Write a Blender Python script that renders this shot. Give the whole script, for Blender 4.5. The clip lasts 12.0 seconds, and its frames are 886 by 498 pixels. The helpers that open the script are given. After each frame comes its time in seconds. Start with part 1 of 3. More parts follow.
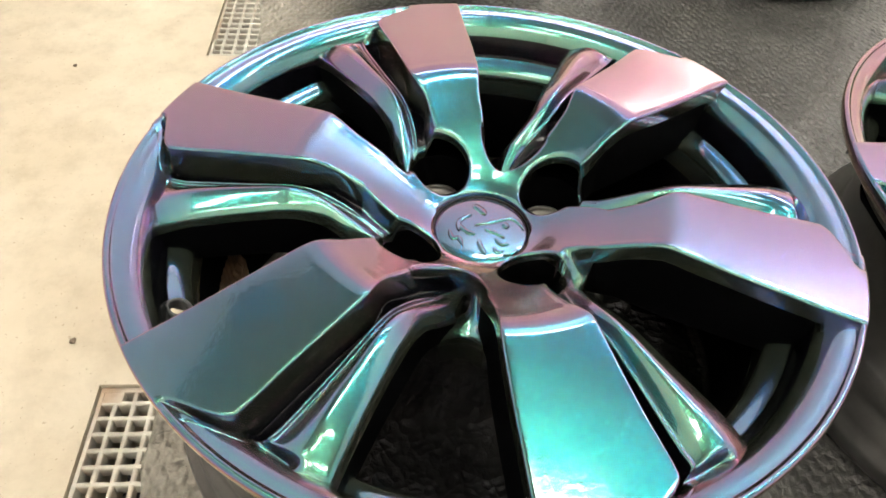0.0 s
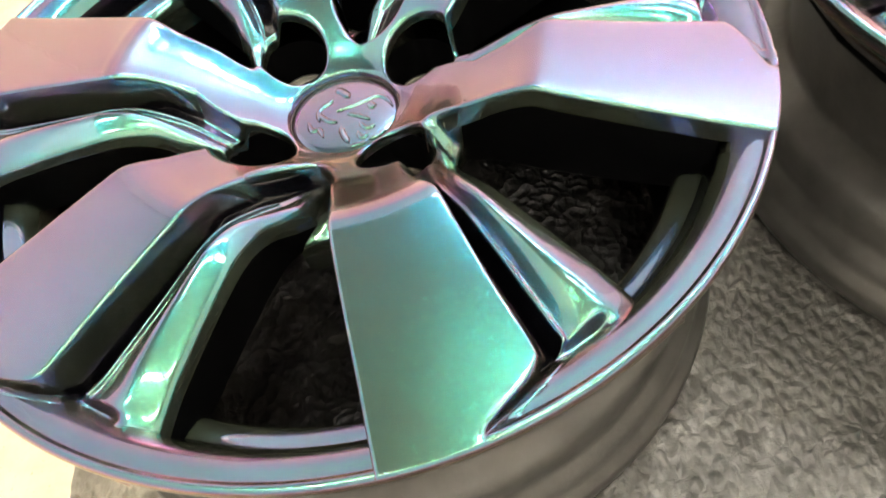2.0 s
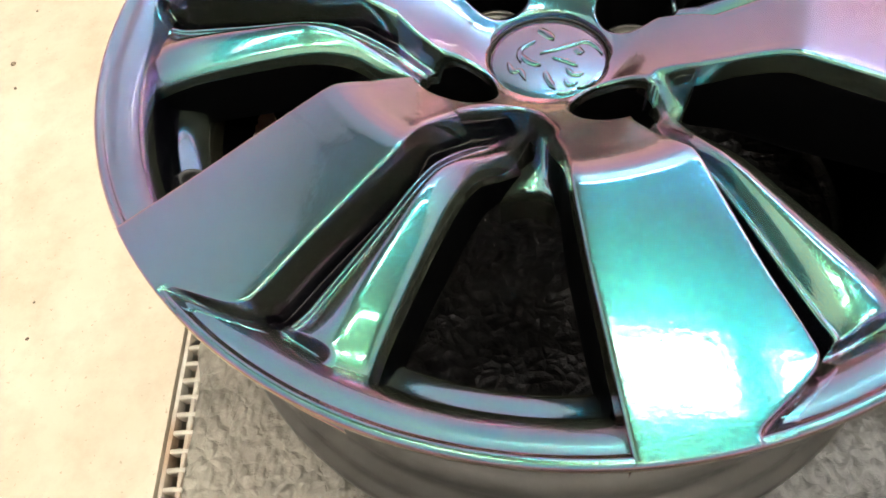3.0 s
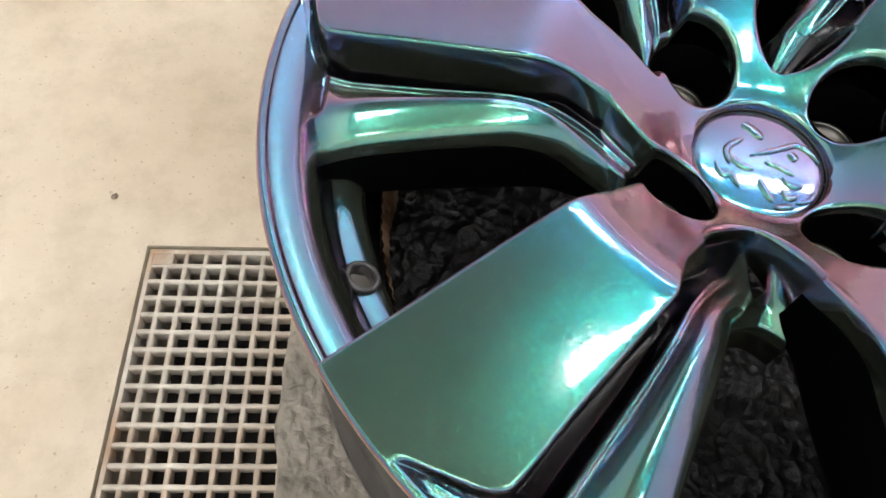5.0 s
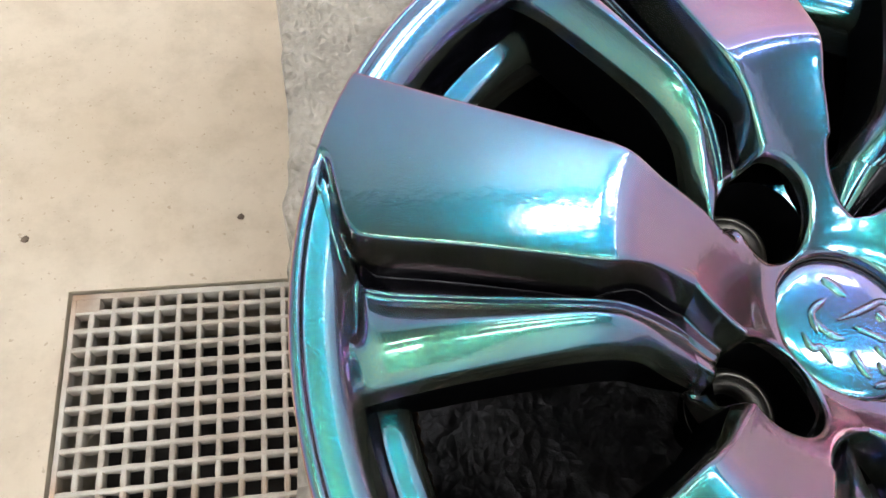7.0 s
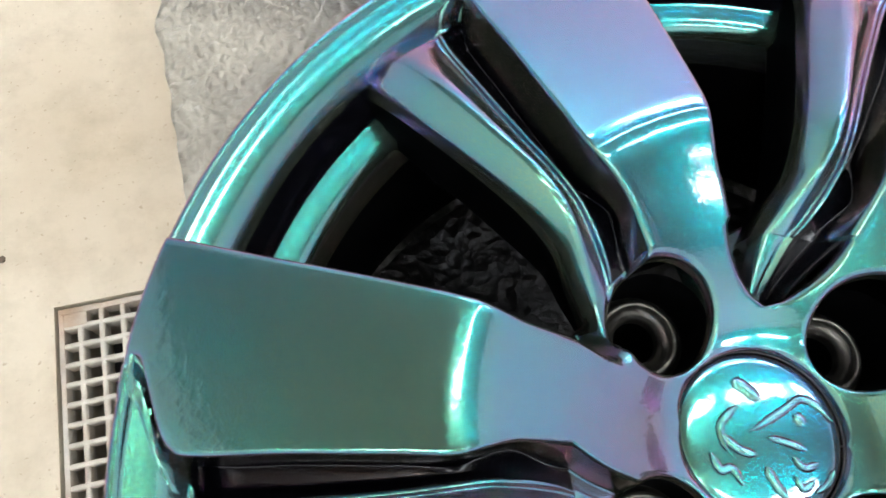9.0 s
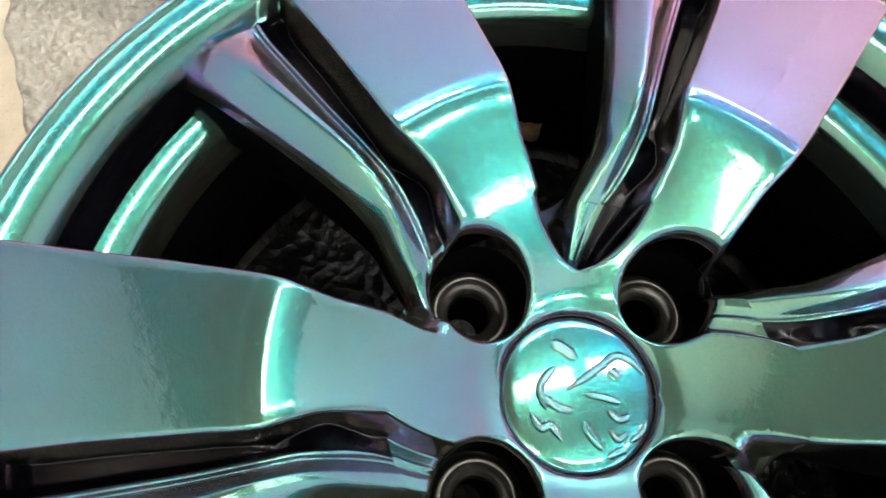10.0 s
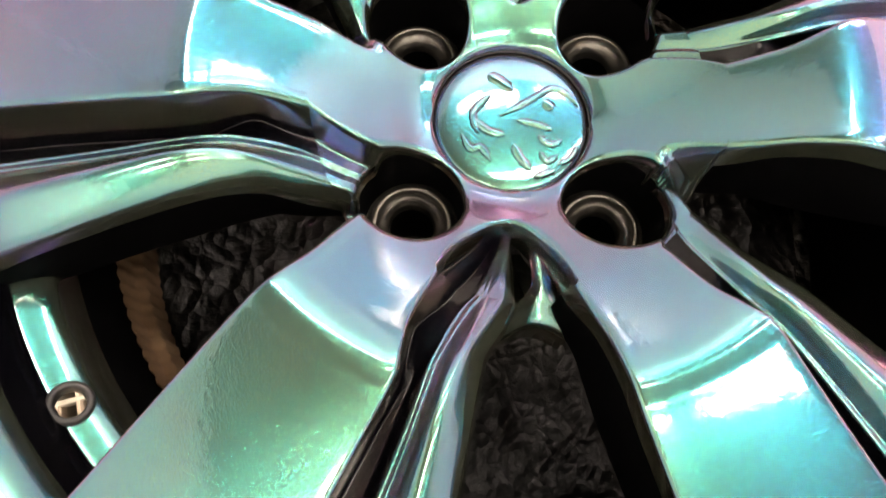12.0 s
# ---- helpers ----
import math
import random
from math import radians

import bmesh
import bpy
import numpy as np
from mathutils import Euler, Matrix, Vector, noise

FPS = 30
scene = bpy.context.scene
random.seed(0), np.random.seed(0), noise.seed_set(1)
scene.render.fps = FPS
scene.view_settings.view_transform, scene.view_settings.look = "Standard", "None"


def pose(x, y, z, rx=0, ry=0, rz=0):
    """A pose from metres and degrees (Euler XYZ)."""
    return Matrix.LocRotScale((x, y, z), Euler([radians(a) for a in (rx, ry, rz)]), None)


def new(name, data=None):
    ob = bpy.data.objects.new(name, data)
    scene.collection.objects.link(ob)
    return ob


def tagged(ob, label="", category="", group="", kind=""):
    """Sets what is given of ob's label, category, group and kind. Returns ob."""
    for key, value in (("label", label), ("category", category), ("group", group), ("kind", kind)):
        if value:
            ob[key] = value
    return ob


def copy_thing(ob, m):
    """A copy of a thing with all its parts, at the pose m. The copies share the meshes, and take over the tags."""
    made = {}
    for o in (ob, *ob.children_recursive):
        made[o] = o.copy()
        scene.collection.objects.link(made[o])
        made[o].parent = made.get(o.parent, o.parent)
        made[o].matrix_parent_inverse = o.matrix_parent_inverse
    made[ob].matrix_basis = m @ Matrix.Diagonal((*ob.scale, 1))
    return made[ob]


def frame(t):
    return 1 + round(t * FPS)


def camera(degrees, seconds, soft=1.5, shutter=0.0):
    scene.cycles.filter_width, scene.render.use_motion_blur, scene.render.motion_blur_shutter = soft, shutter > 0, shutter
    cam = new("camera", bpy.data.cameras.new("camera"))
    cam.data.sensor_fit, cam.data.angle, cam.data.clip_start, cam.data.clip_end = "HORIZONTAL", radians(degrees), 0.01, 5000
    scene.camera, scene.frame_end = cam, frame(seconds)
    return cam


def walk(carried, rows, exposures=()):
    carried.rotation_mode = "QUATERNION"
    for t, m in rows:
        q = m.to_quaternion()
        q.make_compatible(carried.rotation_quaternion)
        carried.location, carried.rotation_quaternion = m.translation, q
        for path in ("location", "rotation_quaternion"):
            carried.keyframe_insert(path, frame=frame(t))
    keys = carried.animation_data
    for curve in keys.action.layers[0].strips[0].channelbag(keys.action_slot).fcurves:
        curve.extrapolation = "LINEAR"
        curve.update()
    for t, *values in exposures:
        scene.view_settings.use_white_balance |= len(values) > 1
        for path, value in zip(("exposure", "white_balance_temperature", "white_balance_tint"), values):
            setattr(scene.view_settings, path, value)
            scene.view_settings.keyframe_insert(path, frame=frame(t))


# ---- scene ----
# the camera and its walk
cam = camera(64.0, 12.0, shutter=0.3)
PATH = [
    (0.0, pose(-0.0034, -0.3298, 1.3493, 42.45, -2.51, 6.39)),
    (0.5, pose(0.0105, -0.3218, 1.3351, 39.89, -2.23, 5.65)),
    (1.0, pose(0.0424, -0.3130, 1.3236, 39.32, 0.31, 4.11)),
    (1.5, pose(0.0877, -0.3040, 1.3127, 38.83, 4.66, 1.87)),
    (2.0, pose(0.0987, -0.2967, 1.2962, 34.50, 8.06, 0.19)),
    (2.5, pose(0.0563, -0.2932, 1.2809, 31.94, 8.32, 5.31)),
    (3.0, pose(0.0104, -0.2874, 1.2831, 31.97, 5.86, 7.77)),
    (3.5, pose(-0.0182, -0.2811, 1.2881, 31.83, 4.09, 9.93)),
    (5.5, pose(-0.1641, -0.1953, 1.2685, 28.57, -5.04, 8.11)),
    (6.0, pose(-0.1879, -0.1685, 1.2644, 28.24, -6.30, 5.82)),
    (6.5, pose(-0.1958, -0.1395, 1.2659, 28.40, -7.40, 3.31)),
    (8.5, pose(-0.1604, -0.0444, 1.2815, 21.54, -2.07, -1.92)),
    (9.0, pose(-0.1330, -0.0232, 1.2815, 21.51, -2.41, -4.09)),
    (9.5, pose(-0.1085, -0.0315, 1.2830, 23.34, -4.46, -6.58)),
    (10.0, pose(-0.0891, -0.0396, 1.2871, 22.16, -5.79, -9.14)),
    (10.5, pose(-0.0548, -0.0618, 1.2885, 21.95, -4.99, -9.33)),
    (11.0, pose(-0.0454, -0.0940, 1.2764, 23.42, -4.05, -8.73)),
    (11.5, pose(-0.0483, -0.1073, 1.2737, 19.17, -3.26, -7.69)),
    (12.0, pose(-0.0512, -0.1299, 1.2712, 17.14, -1.79, -6.68)),
]

walk(cam, PATH, [(0.0, -0.05, 6500, 10), (1.0, 0.0, 6500, 10), (1.7, 0.45, 7000, 9), (2.3, 0.52, 7000, 9), (3.0, 0.15, 6600, 10), (3.7, -0.05, 6400, 10), (5.5, -0.28, 5950, 15), (6.5, -0.24, 5900, 15), (8.5, -0.05, 5700, 10), (9.5, 0.0, 5700, 10), (10.5, 0.2, 6800, 12), (12.0, 0.38, 7300, 20)])

# ---------------------------------------------------------------- light
world = bpy.data.worlds.new("world")
world.use_nodes = True
world.node_tree.nodes["Background"].inputs[0].default_value = (0.9, 0.95, 1.0, 1)
world.node_tree.nodes["Background"].inputs[1].default_value = 0.15
scene.world = world
LAMP = 44.0

FACE = 1.05           # height of the wheel's face over the floor
BENCH = FACE - 0.187  # height of the covered bench
TURN = radians(9)     # the room's axes against the wheel's
E1 = Vector((math.cos(TURN), math.sin(TURN), 0))
E2 = Vector((-math.sin(TURN), math.cos(TURN), 0))
ROOM = Matrix.Rotation(TURN, 4, "Z")


# ---------------------------------------------------------------- materials
def material(name, base=(0.5, 0.5, 0.5), rough=0.5, metal=0.0):
    m = bpy.data.materials.new(name)
    m.use_nodes = True
    b = m.node_tree.nodes["Principled BSDF"]
    b.inputs["Base Color"].default_value = (*base, 1)
    b.inputs["Roughness"].default_value = rough
    b.inputs["Metallic"].default_value = metal
    return m, m.node_tree, b


def node(tree, kind, **values):
    n = tree.nodes.new(kind)
    for key, value in values.items():
        n.inputs[key].default_value = value
    return n


def coords(tree, scale=1.0, obj=True):
    c = tree.nodes.new("ShaderNodeTexCoord")
    mp = tree.nodes.new("ShaderNodeMapping")
    mp.inputs["Scale"].default_value = (scale, scale, scale) if not isinstance(scale, tuple) else scale
    tree.links.new(c.outputs["Object" if obj else "Generated"], mp.inputs[0])
    return mp.outputs[0]


def ramp(tree, src, stops):
    r = tree.nodes.new("ShaderNodeValToRGB")
    while len(r.color_ramp.elements) < len(stops):
        r.color_ramp.elements.new(0.5)
    for e, (p, c) in zip(r.color_ramp.elements, stops):
        e.position = p
        e.color = (*c, 1) if len(c) == 3 else c
    tree.links.new(src, r.inputs[0])
    return r.outputs[0]


def noise_tex(tree, vec, scale, detail=4.0, rough=0.55):
    n = node(tree, "ShaderNodeTexNoise", Scale=scale, Detail=detail, Roughness=rough)
    tree.links.new(vec, n.inputs["Vector"])
    return n.outputs[0]


def bump(tree, bsdf, height, strength, distance, chain=None):
    b = node(tree, "ShaderNodeBump", Strength=strength, Distance=distance)
    tree.links.new(height, b.inputs["Height"])
    if chain is not None:
        tree.links.new(chain, b.inputs["Normal"])
    tree.links.new(b.outputs[0], bsdf.inputs["Normal"])
    return b.outputs[0]


def bump_only(tree, height, strength, distance):
    b = node(tree, "ShaderNodeBump", Strength=strength, Distance=distance)
    tree.links.new(height, b.inputs["Height"])
    return b.outputs[0]


def mix_color(tree, fac, a, b, mode="MIX"):
    m = tree.nodes.new("ShaderNodeMix")
    m.data_type, m.blend_type = "RGBA", mode
    for value, socket in ((fac, m.inputs[0]), (a, m.inputs[6]), (b, m.inputs[7])):
        if isinstance(value, (int, float)):
            socket.default_value = value
        elif isinstance(value, tuple):
            socket.default_value = (*value, 1)
        else:
            tree.links.new(value, socket)
    return m.outputs[2]


def flip_paint():
    """Colour-shift lacquer: an interference film over a dark ground, under clear coat."""
    m, t, b = material("colour_shift_paint", (0.020, 0.026, 0.019), 0.12)
    b.inputs["IOR"].default_value = 2.6
    b.inputs["Thin Film IOR"].default_value = 1.325
    b.inputs["Coat Weight"].default_value = 1.0
    b.inputs["Coat Roughness"].default_value = 0.055
    b.inputs["Coat IOR"].default_value = 1.75
    b.inputs["Coat Tint"].default_value = (0.89, 0.82, 0.80, 1)
    v = coords(t)
    film = t.nodes.new("ShaderNodeMapRange")
    film.inputs["To Min"].default_value, film.inputs["To Max"].default_value = 348, 426
    t.links.new(noise_tex(t, v, 1300.0, 5.0, 0.7), film.inputs[0])
    t.links.new(film.outputs[0], b.inputs["Thin Film Thickness"])
    rough = t.nodes.new("ShaderNodeMapRange")
    rough.inputs["To Min"].default_value, rough.inputs["To Max"].default_value = 0.09, 0.16
    t.links.new(noise_tex(t, v, 900.0, 2.0), rough.inputs[0])
    t.links.new(rough.outputs[0], b.inputs["Roughness"])
    bump(t, b, noise_tex(t, v, 1500.0, 2.0), 0.2, 0.0004)
    t.links.new(bump_only(t, noise_tex(t, v, 260.0, 3.0), 0.07, 0.0006), b.inputs["Coat Normal"])
    return m


PAINT = flip_paint()


def metal_mat(name, base, rough, metal, grain=220.0, depth=0.0004):
    m, t, b = material(name, base, rough, metal)
    v = coords(t)
    n = noise_tex(t, v, 30.0, 5.0)
    dark = tuple(c * 0.65 for c in base)
    t.links.new(mix_color(t, ramp(t, n, [(0.35, (0, 0, 0)), (0.7, (1, 1, 1))]), dark, base), b.inputs["Base Color"])
    bump(t, b, noise_tex(t, v, grain, 4.0), 0.3, depth)
    return m


BARREL = metal_mat("barrel_grey_lacquer", (0.070, 0.068, 0.063), 0.36, 0.5)
# near-black: dark barrel, with the shade of the wheel's recesses in the colour
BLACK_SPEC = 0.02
BLACK = metal_mat("dark_barrel_and_shade", (0.0014, 0.0014, 0.0015), 0.7, 0.0)
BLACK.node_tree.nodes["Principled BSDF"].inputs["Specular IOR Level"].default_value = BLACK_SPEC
SEAT = metal_mat("machined_lug_seat", (0.11, 0.106, 0.090), 0.36, 0.9, 500.0, 0.0002)
# black puts the dark reflections of the grooves and rim well into colour
GLOSS = metal_mat("black_gloss_for_shade", (0.002, 0.002, 0.003), 0.16, 0.0, 900.0, 0.0001)
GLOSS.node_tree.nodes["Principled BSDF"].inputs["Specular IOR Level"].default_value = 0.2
RUBBER = metal_mat("black_rubber", (0.02, 0.02, 0.02), 0.5, 0.0)


def floor_mat():
    m, t, b = material("cream_concrete_floor", (0.7, 0.62, 0.45), 0.55)
    v = coords(t)
    big = noise_tex(t, v, 1.7, 6.0, 0.6)
    mid = noise_tex(t, v, 9.0, 6.0, 0.65)
    c = ramp(t, big, [(0.25, (0.47, 0.395, 0.275)), (0.5, (0.57, 0.50, 0.375)), (0.75, (0.64, 0.585, 0.46))])
    stain = ramp(t, mid, [(0.30, (0.72, 0.70, 0.66)), (0.55, (1, 1, 1))])
    c = mix_color(t, 0.65, c, stain, "MULTIPLY")
    specks = ramp(t, noise_tex(t, v, 85.0, 2.0), [(0.66, (1, 1, 1)), (0.73, (0.55, 0.48, 0.4))])
    t.links.new(mix_color(t, 0.6, c, specks, "MULTIPLY"), b.inputs["Base Color"])
    bump(t, b, noise_tex(t, v, 60.0, 5.0), 0.25, 0.002)
    return m


FLOOR = floor_mat()


def warp_to(t, v, scale, much):
    nz = node(t, "ShaderNodeTexNoise", Scale=scale, Detail=2.0)
    t.links.new(v, nz.inputs["Vector"])
    w = t.nodes.new("ShaderNodeVectorMath")
    w.operation = "MULTIPLY_ADD"
    t.links.new(nz.outputs[1], w.inputs[0])
    w.inputs[1].default_value = (much, much, much)
    t.links.new(v, w.inputs[2])
    return w.outputs[0]


def film_mat():
    m, t, b = material("crinkled_grey_bubble_film", (0.2, 0.2, 0.19), 0.34)
    v = coords(t)
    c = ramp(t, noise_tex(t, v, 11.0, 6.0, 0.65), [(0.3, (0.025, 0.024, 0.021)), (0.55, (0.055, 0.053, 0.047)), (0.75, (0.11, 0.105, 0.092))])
    # paler and tanner towards the open long edge
    pale_edge = ramp(t, noise_tex(t, v, 13.0, 6.0, 0.65), [(0.3, (0.16, 0.145, 0.115)), (0.6, (0.31, 0.285, 0.23)), (0.8, (0.42, 0.39, 0.32))])
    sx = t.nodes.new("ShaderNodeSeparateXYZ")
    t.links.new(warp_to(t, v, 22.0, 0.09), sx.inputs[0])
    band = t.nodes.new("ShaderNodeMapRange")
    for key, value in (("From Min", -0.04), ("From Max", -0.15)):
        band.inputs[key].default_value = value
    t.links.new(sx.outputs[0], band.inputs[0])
    t.links.new(mix_color(t, band.outputs[0], c, pale_edge), b.inputs["Base Color"])
    crease = node(t, "ShaderNodeTexVoronoi", Scale=70.0)
    crease.feature = "DISTANCE_TO_EDGE"
    nz = node(t, "ShaderNodeTexNoise", Scale=40.0, Detail=3.0)
    t.links.new(v, nz.inputs["Vector"])
    warp = t.nodes.new("ShaderNodeVectorMath")
    warp.operation = "MULTIPLY_ADD"
    t.links.new(nz.outputs[1], warp.inputs[0])
    warp.inputs[1].default_value = (0.03, 0.03, 0.03)
    t.links.new(v, warp.inputs[2])
    t.links.new(warp.outputs[0], crease.inputs["Vector"])
    pair = []
    for turn in (32, -32):
        mp = t.nodes.new("ShaderNodeMapping")
        mp.inputs["Rotation"].default_value = (0, 0, radians(turn))
        t.links.new(warp_to(t, v, 9.0, 0.012), mp.inputs[0])
        wv = node(t, "ShaderNodeTexWave", Scale=32.0, Distortion=0.6)
        t.links.new(mp.outputs[0], wv.inputs["Vector"])
        pair.append(wv.outputs[1])
    lumps = t.nodes.new("ShaderNodeMath")
    lumps.operation = "MULTIPLY"
    t.links.new(pair[0], lumps.inputs[0])
    t.links.new(pair[1], lumps.inputs[1])
    scaly = bump(t, b, lumps.outputs[0], 0.5, 0.004)
    first = bump(t, b, crease.outputs["Distance"], 0.9, 0.004, scaly)
    bump(t, b, noise_tex(t, v, 210.0, 4.0, 0.6), 0.6, 0.0026, first)
    b.inputs["Coat Weight"].default_value = 0.35
    b.inputs["Coat Roughness"].default_value = 0.22
    b.inputs["Specular IOR Level"].default_value = 0.3
    return m


FILM = film_mat()


def sheet_mat():
    m, t, b = material("plastic_sheet_with_shade", (0.006, 0.006, 0.006), 0.3)
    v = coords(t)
    # blacker than plastic: the shade inside the barrel is in these tones
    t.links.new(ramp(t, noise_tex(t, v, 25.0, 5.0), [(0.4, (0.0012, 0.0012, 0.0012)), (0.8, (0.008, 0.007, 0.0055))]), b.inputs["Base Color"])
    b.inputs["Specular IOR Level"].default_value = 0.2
    cell = node(t, "ShaderNodeTexVoronoi", Scale=120.0)
    t.links.new(warp_to(t, v, 40.0, 0.02), cell.inputs["Vector"])
    first = bump(t, b, cell.outputs["Distance"], 0.8, 0.0025)
    bump(t, b, noise_tex(t, v, 60.0, 5.0, 0.6), 0.7, 0.004, first)
    return m


SHEET = sheet_mat()


def grate_mat():
    m, t, b = material("grey_moulded_grating", (0.46, 0.44, 0.38), 0.75)
    v = coords(t)
    c = ramp(t, noise_tex(t, v, 12.0, 5.0), [(0.3, (0.36, 0.31, 0.25)), (0.5, (0.52, 0.50, 0.43)), (0.75, (0.60, 0.58, 0.51))])
    rust = ramp(t, noise_tex(t, v, 3.1, 3.0), [(0.47, (1, 1, 1)), (0.64, (0.68, 0.50, 0.38))])
    t.links.new(mix_color(t, 1.0, c, rust, "MULTIPLY"), b.inputs["Base Color"])
    bump(t, b, noise_tex(t, v, 260.0, 4.0), 0.6, 0.002)
    return m


GRATE = grate_mat()
PIT = metal_mat("dark_pit", (0.03, 0.027, 0.022), 0.9, 0.0)
TAN = metal_mat("tan_embossed_paper", (0.24, 0.145, 0.075), 0.6, 0.0)


def wall_mat(name, base):
    m, t, b = material(name, base, 0.5)
    v = coords(t)
    n = noise_tex(t, v, 2.5, 5.0)
    t.links.new(mix_color(t, n, tuple(c * 0.9 for c in base), base), b.inputs["Base Color"])
    bump(t, b, noise_tex(t, v, 120.0, 3.0), 0.1, 0.001)
    return m


WALL = wall_mat("white_wall_panel", (0.84, 0.82, 0.81))
CEIL = wall_mat("grey_roof_sheet", (0.28, 0.28, 0.28))
WOOD = wall_mat("bench_board", (0.40, 0.29, 0.18))
HOUSING = wall_mat("lamp_housing", (0.7, 0.7, 0.7))
DIFF, _t, _b = material("lamp_diffuser", (0.9, 0.9, 0.9), 0.4)
_b.inputs["Emission Color"].default_value = (1.0, 0.965, 0.89, 1)
_b.inputs["Emission Strength"].default_value = LAMP


# ---------------------------------------------------------------- mesh helpers
def thing(name, label, category, group="", kind="", at=(0, 0, 0), m=None):
    ob = new(name)
    ob.matrix_basis = m if m is not None else Matrix.Translation(at)
    return tagged(ob, label, category, group, kind)


def mesh_of(name, bm, mat, smooth=False):
    me = bpy.data.meshes.new(name)
    bmesh.ops.recalc_face_normals(bm, faces=bm.faces)
    bm.to_mesh(me)
    bm.free()
    me.materials.append(mat)
    if smooth:
        me.polygons.foreach_set("use_smooth", [True] * len(me.polygons))
    return me


def part(name, bm, mat, parent, label="", smooth=False):
    ob = new(name, bm if isinstance(bm, bpy.types.Mesh) else mesh_of(name, bm, mat, smooth))
    ob.parent = parent
    return tagged(ob, label) if label else ob


def box(bm, x0, x1, y0, y1, z0, z1, bevel=0.0):
    vs = bmesh.ops.create_cube(bm, size=1)["verts"]
    for v in vs:
        v.co = Vector(((x0 + x1) / 2 + v.co.x * (x1 - x0), (y0 + y1) / 2 + v.co.y * (y1 - y0), (z0 + z1) / 2 + v.co.z * (z1 - z0)))
    if bevel:
        es = list({e for v in vs for e in v.link_edges})
        bmesh.ops.bevel(bm, geom=es, offset=bevel, segments=2, affect="EDGES", profile=0.6)


def new_box(*args):
    bm = bmesh.new()
    box(bm, *args)
    return bm


def grid_mesh(rows, closed_u=False, closed_v=False):
    """A bmesh over rows of points (all of one length)."""
    bm = bmesh.new()
    vs = [[bm.verts.new(p) for p in row] for row in rows]
    nu, nv = len(vs), len(vs[0])
    for i in range(nu if closed_u else nu - 1):
        for j in range(nv if closed_v else nv - 1):
            a, b = vs[i], vs[(i + 1) % nu]
            bm.faces.new((a[j], a[(j + 1) % nv], b[(j + 1) % nv], b[j]))
    return bm


def lathe(profile, steps=192, closed=False, skip=None):
    """Turns (r, z) round the z axis; skip(angle, r, z) leaves faces out."""
    rows = []
    for k in range(steps):
        a = 2 * math.pi * k / steps
        rows.append([(r * math.cos(a), r * math.sin(a), z) for r, z in profile])
    bm = grid_mesh(rows, True, closed)
    if skip:
        gone = [f for f in bm.faces if skip(f.calc_center_median())]
        bmesh.ops.delete(bm, geom=gone, context="FACES")
    return bm


def rounded(pts, radii, seg=4):
    """A polyline whose corners are rounded by quadratic arcs."""
    out = [Vector(pts[0])]
    for i in range(1, len(pts) - 1):
        p, a, b = Vector(pts[i]), Vector(pts[i - 1]), Vector(pts[i + 1])
        ra = min(radii[i], (a - p).length * 0.45)
        rb = min(radii[i], (b - p).length * 0.45)
        s, e = p + (a - p).normalized() * ra, p + (b - p).normalized() * rb
        for k in range(seg + 1):
            u = k / seg
            out.append(s * (1 - u) ** 2 + p * 2 * u * (1 - u) + e * u * u)
    out.append(Vector(pts[-1]))
    return out


def curve(table):
    """A smooth monotone curve through (x, y) pairs."""
    xs = np.array([p[0] for p in table], float)
    ys = np.array([p[1] for p in table], float)
    h, d = np.diff(xs), np.diff(ys) / np.diff(xs)
    m = np.zeros_like(xs)
    m[0], m[-1] = d[0], d[-1]
    for i in range(1, len(xs) - 1):
        if d[i - 1] * d[i] > 0:
            w1, w2 = 2 * h[i] + h[i - 1], h[i] + 2 * h[i - 1]
            m[i] = (w1 + w2) / (w1 / d[i - 1] + w2 / d[i])

    def at(x):
        x = min(max(x, xs[0]), xs[-1])
        i = min(int(np.searchsorted(xs, x, "right")) - 1, len(xs) - 2)
        s = (x - xs[i]) / h[i]
        return float((1 + 2 * s) * (1 - s) ** 2 * ys[i] + s * (1 - s) ** 2 * h[i] * m[i] + s * s * (3 - 2 * s) * ys[i + 1] + s * s * (s - 1) * h[i] * m[i + 1])

    return at


def smooth_step(a, b, x):
    u = min(max((x - a) / (b - a), 0.0), 1.0)
    return u * u * (3 - 2 * u)


# ---------------------------------------------------------------- the room
def room_box(x0, x1, y0, y1, z0, z1):
    bm = new_box(x0, x1, y0, y1, z0, z1)
    return bm


RX0, RX1, RY0, RY1, RZ = -2.1, 5.0, -4.2, 2.95, 5.45
GRATES = [(-0.695, 0.31, -0.49, 0.516), (-0.695, 0.31, 1.79, 2.80)]


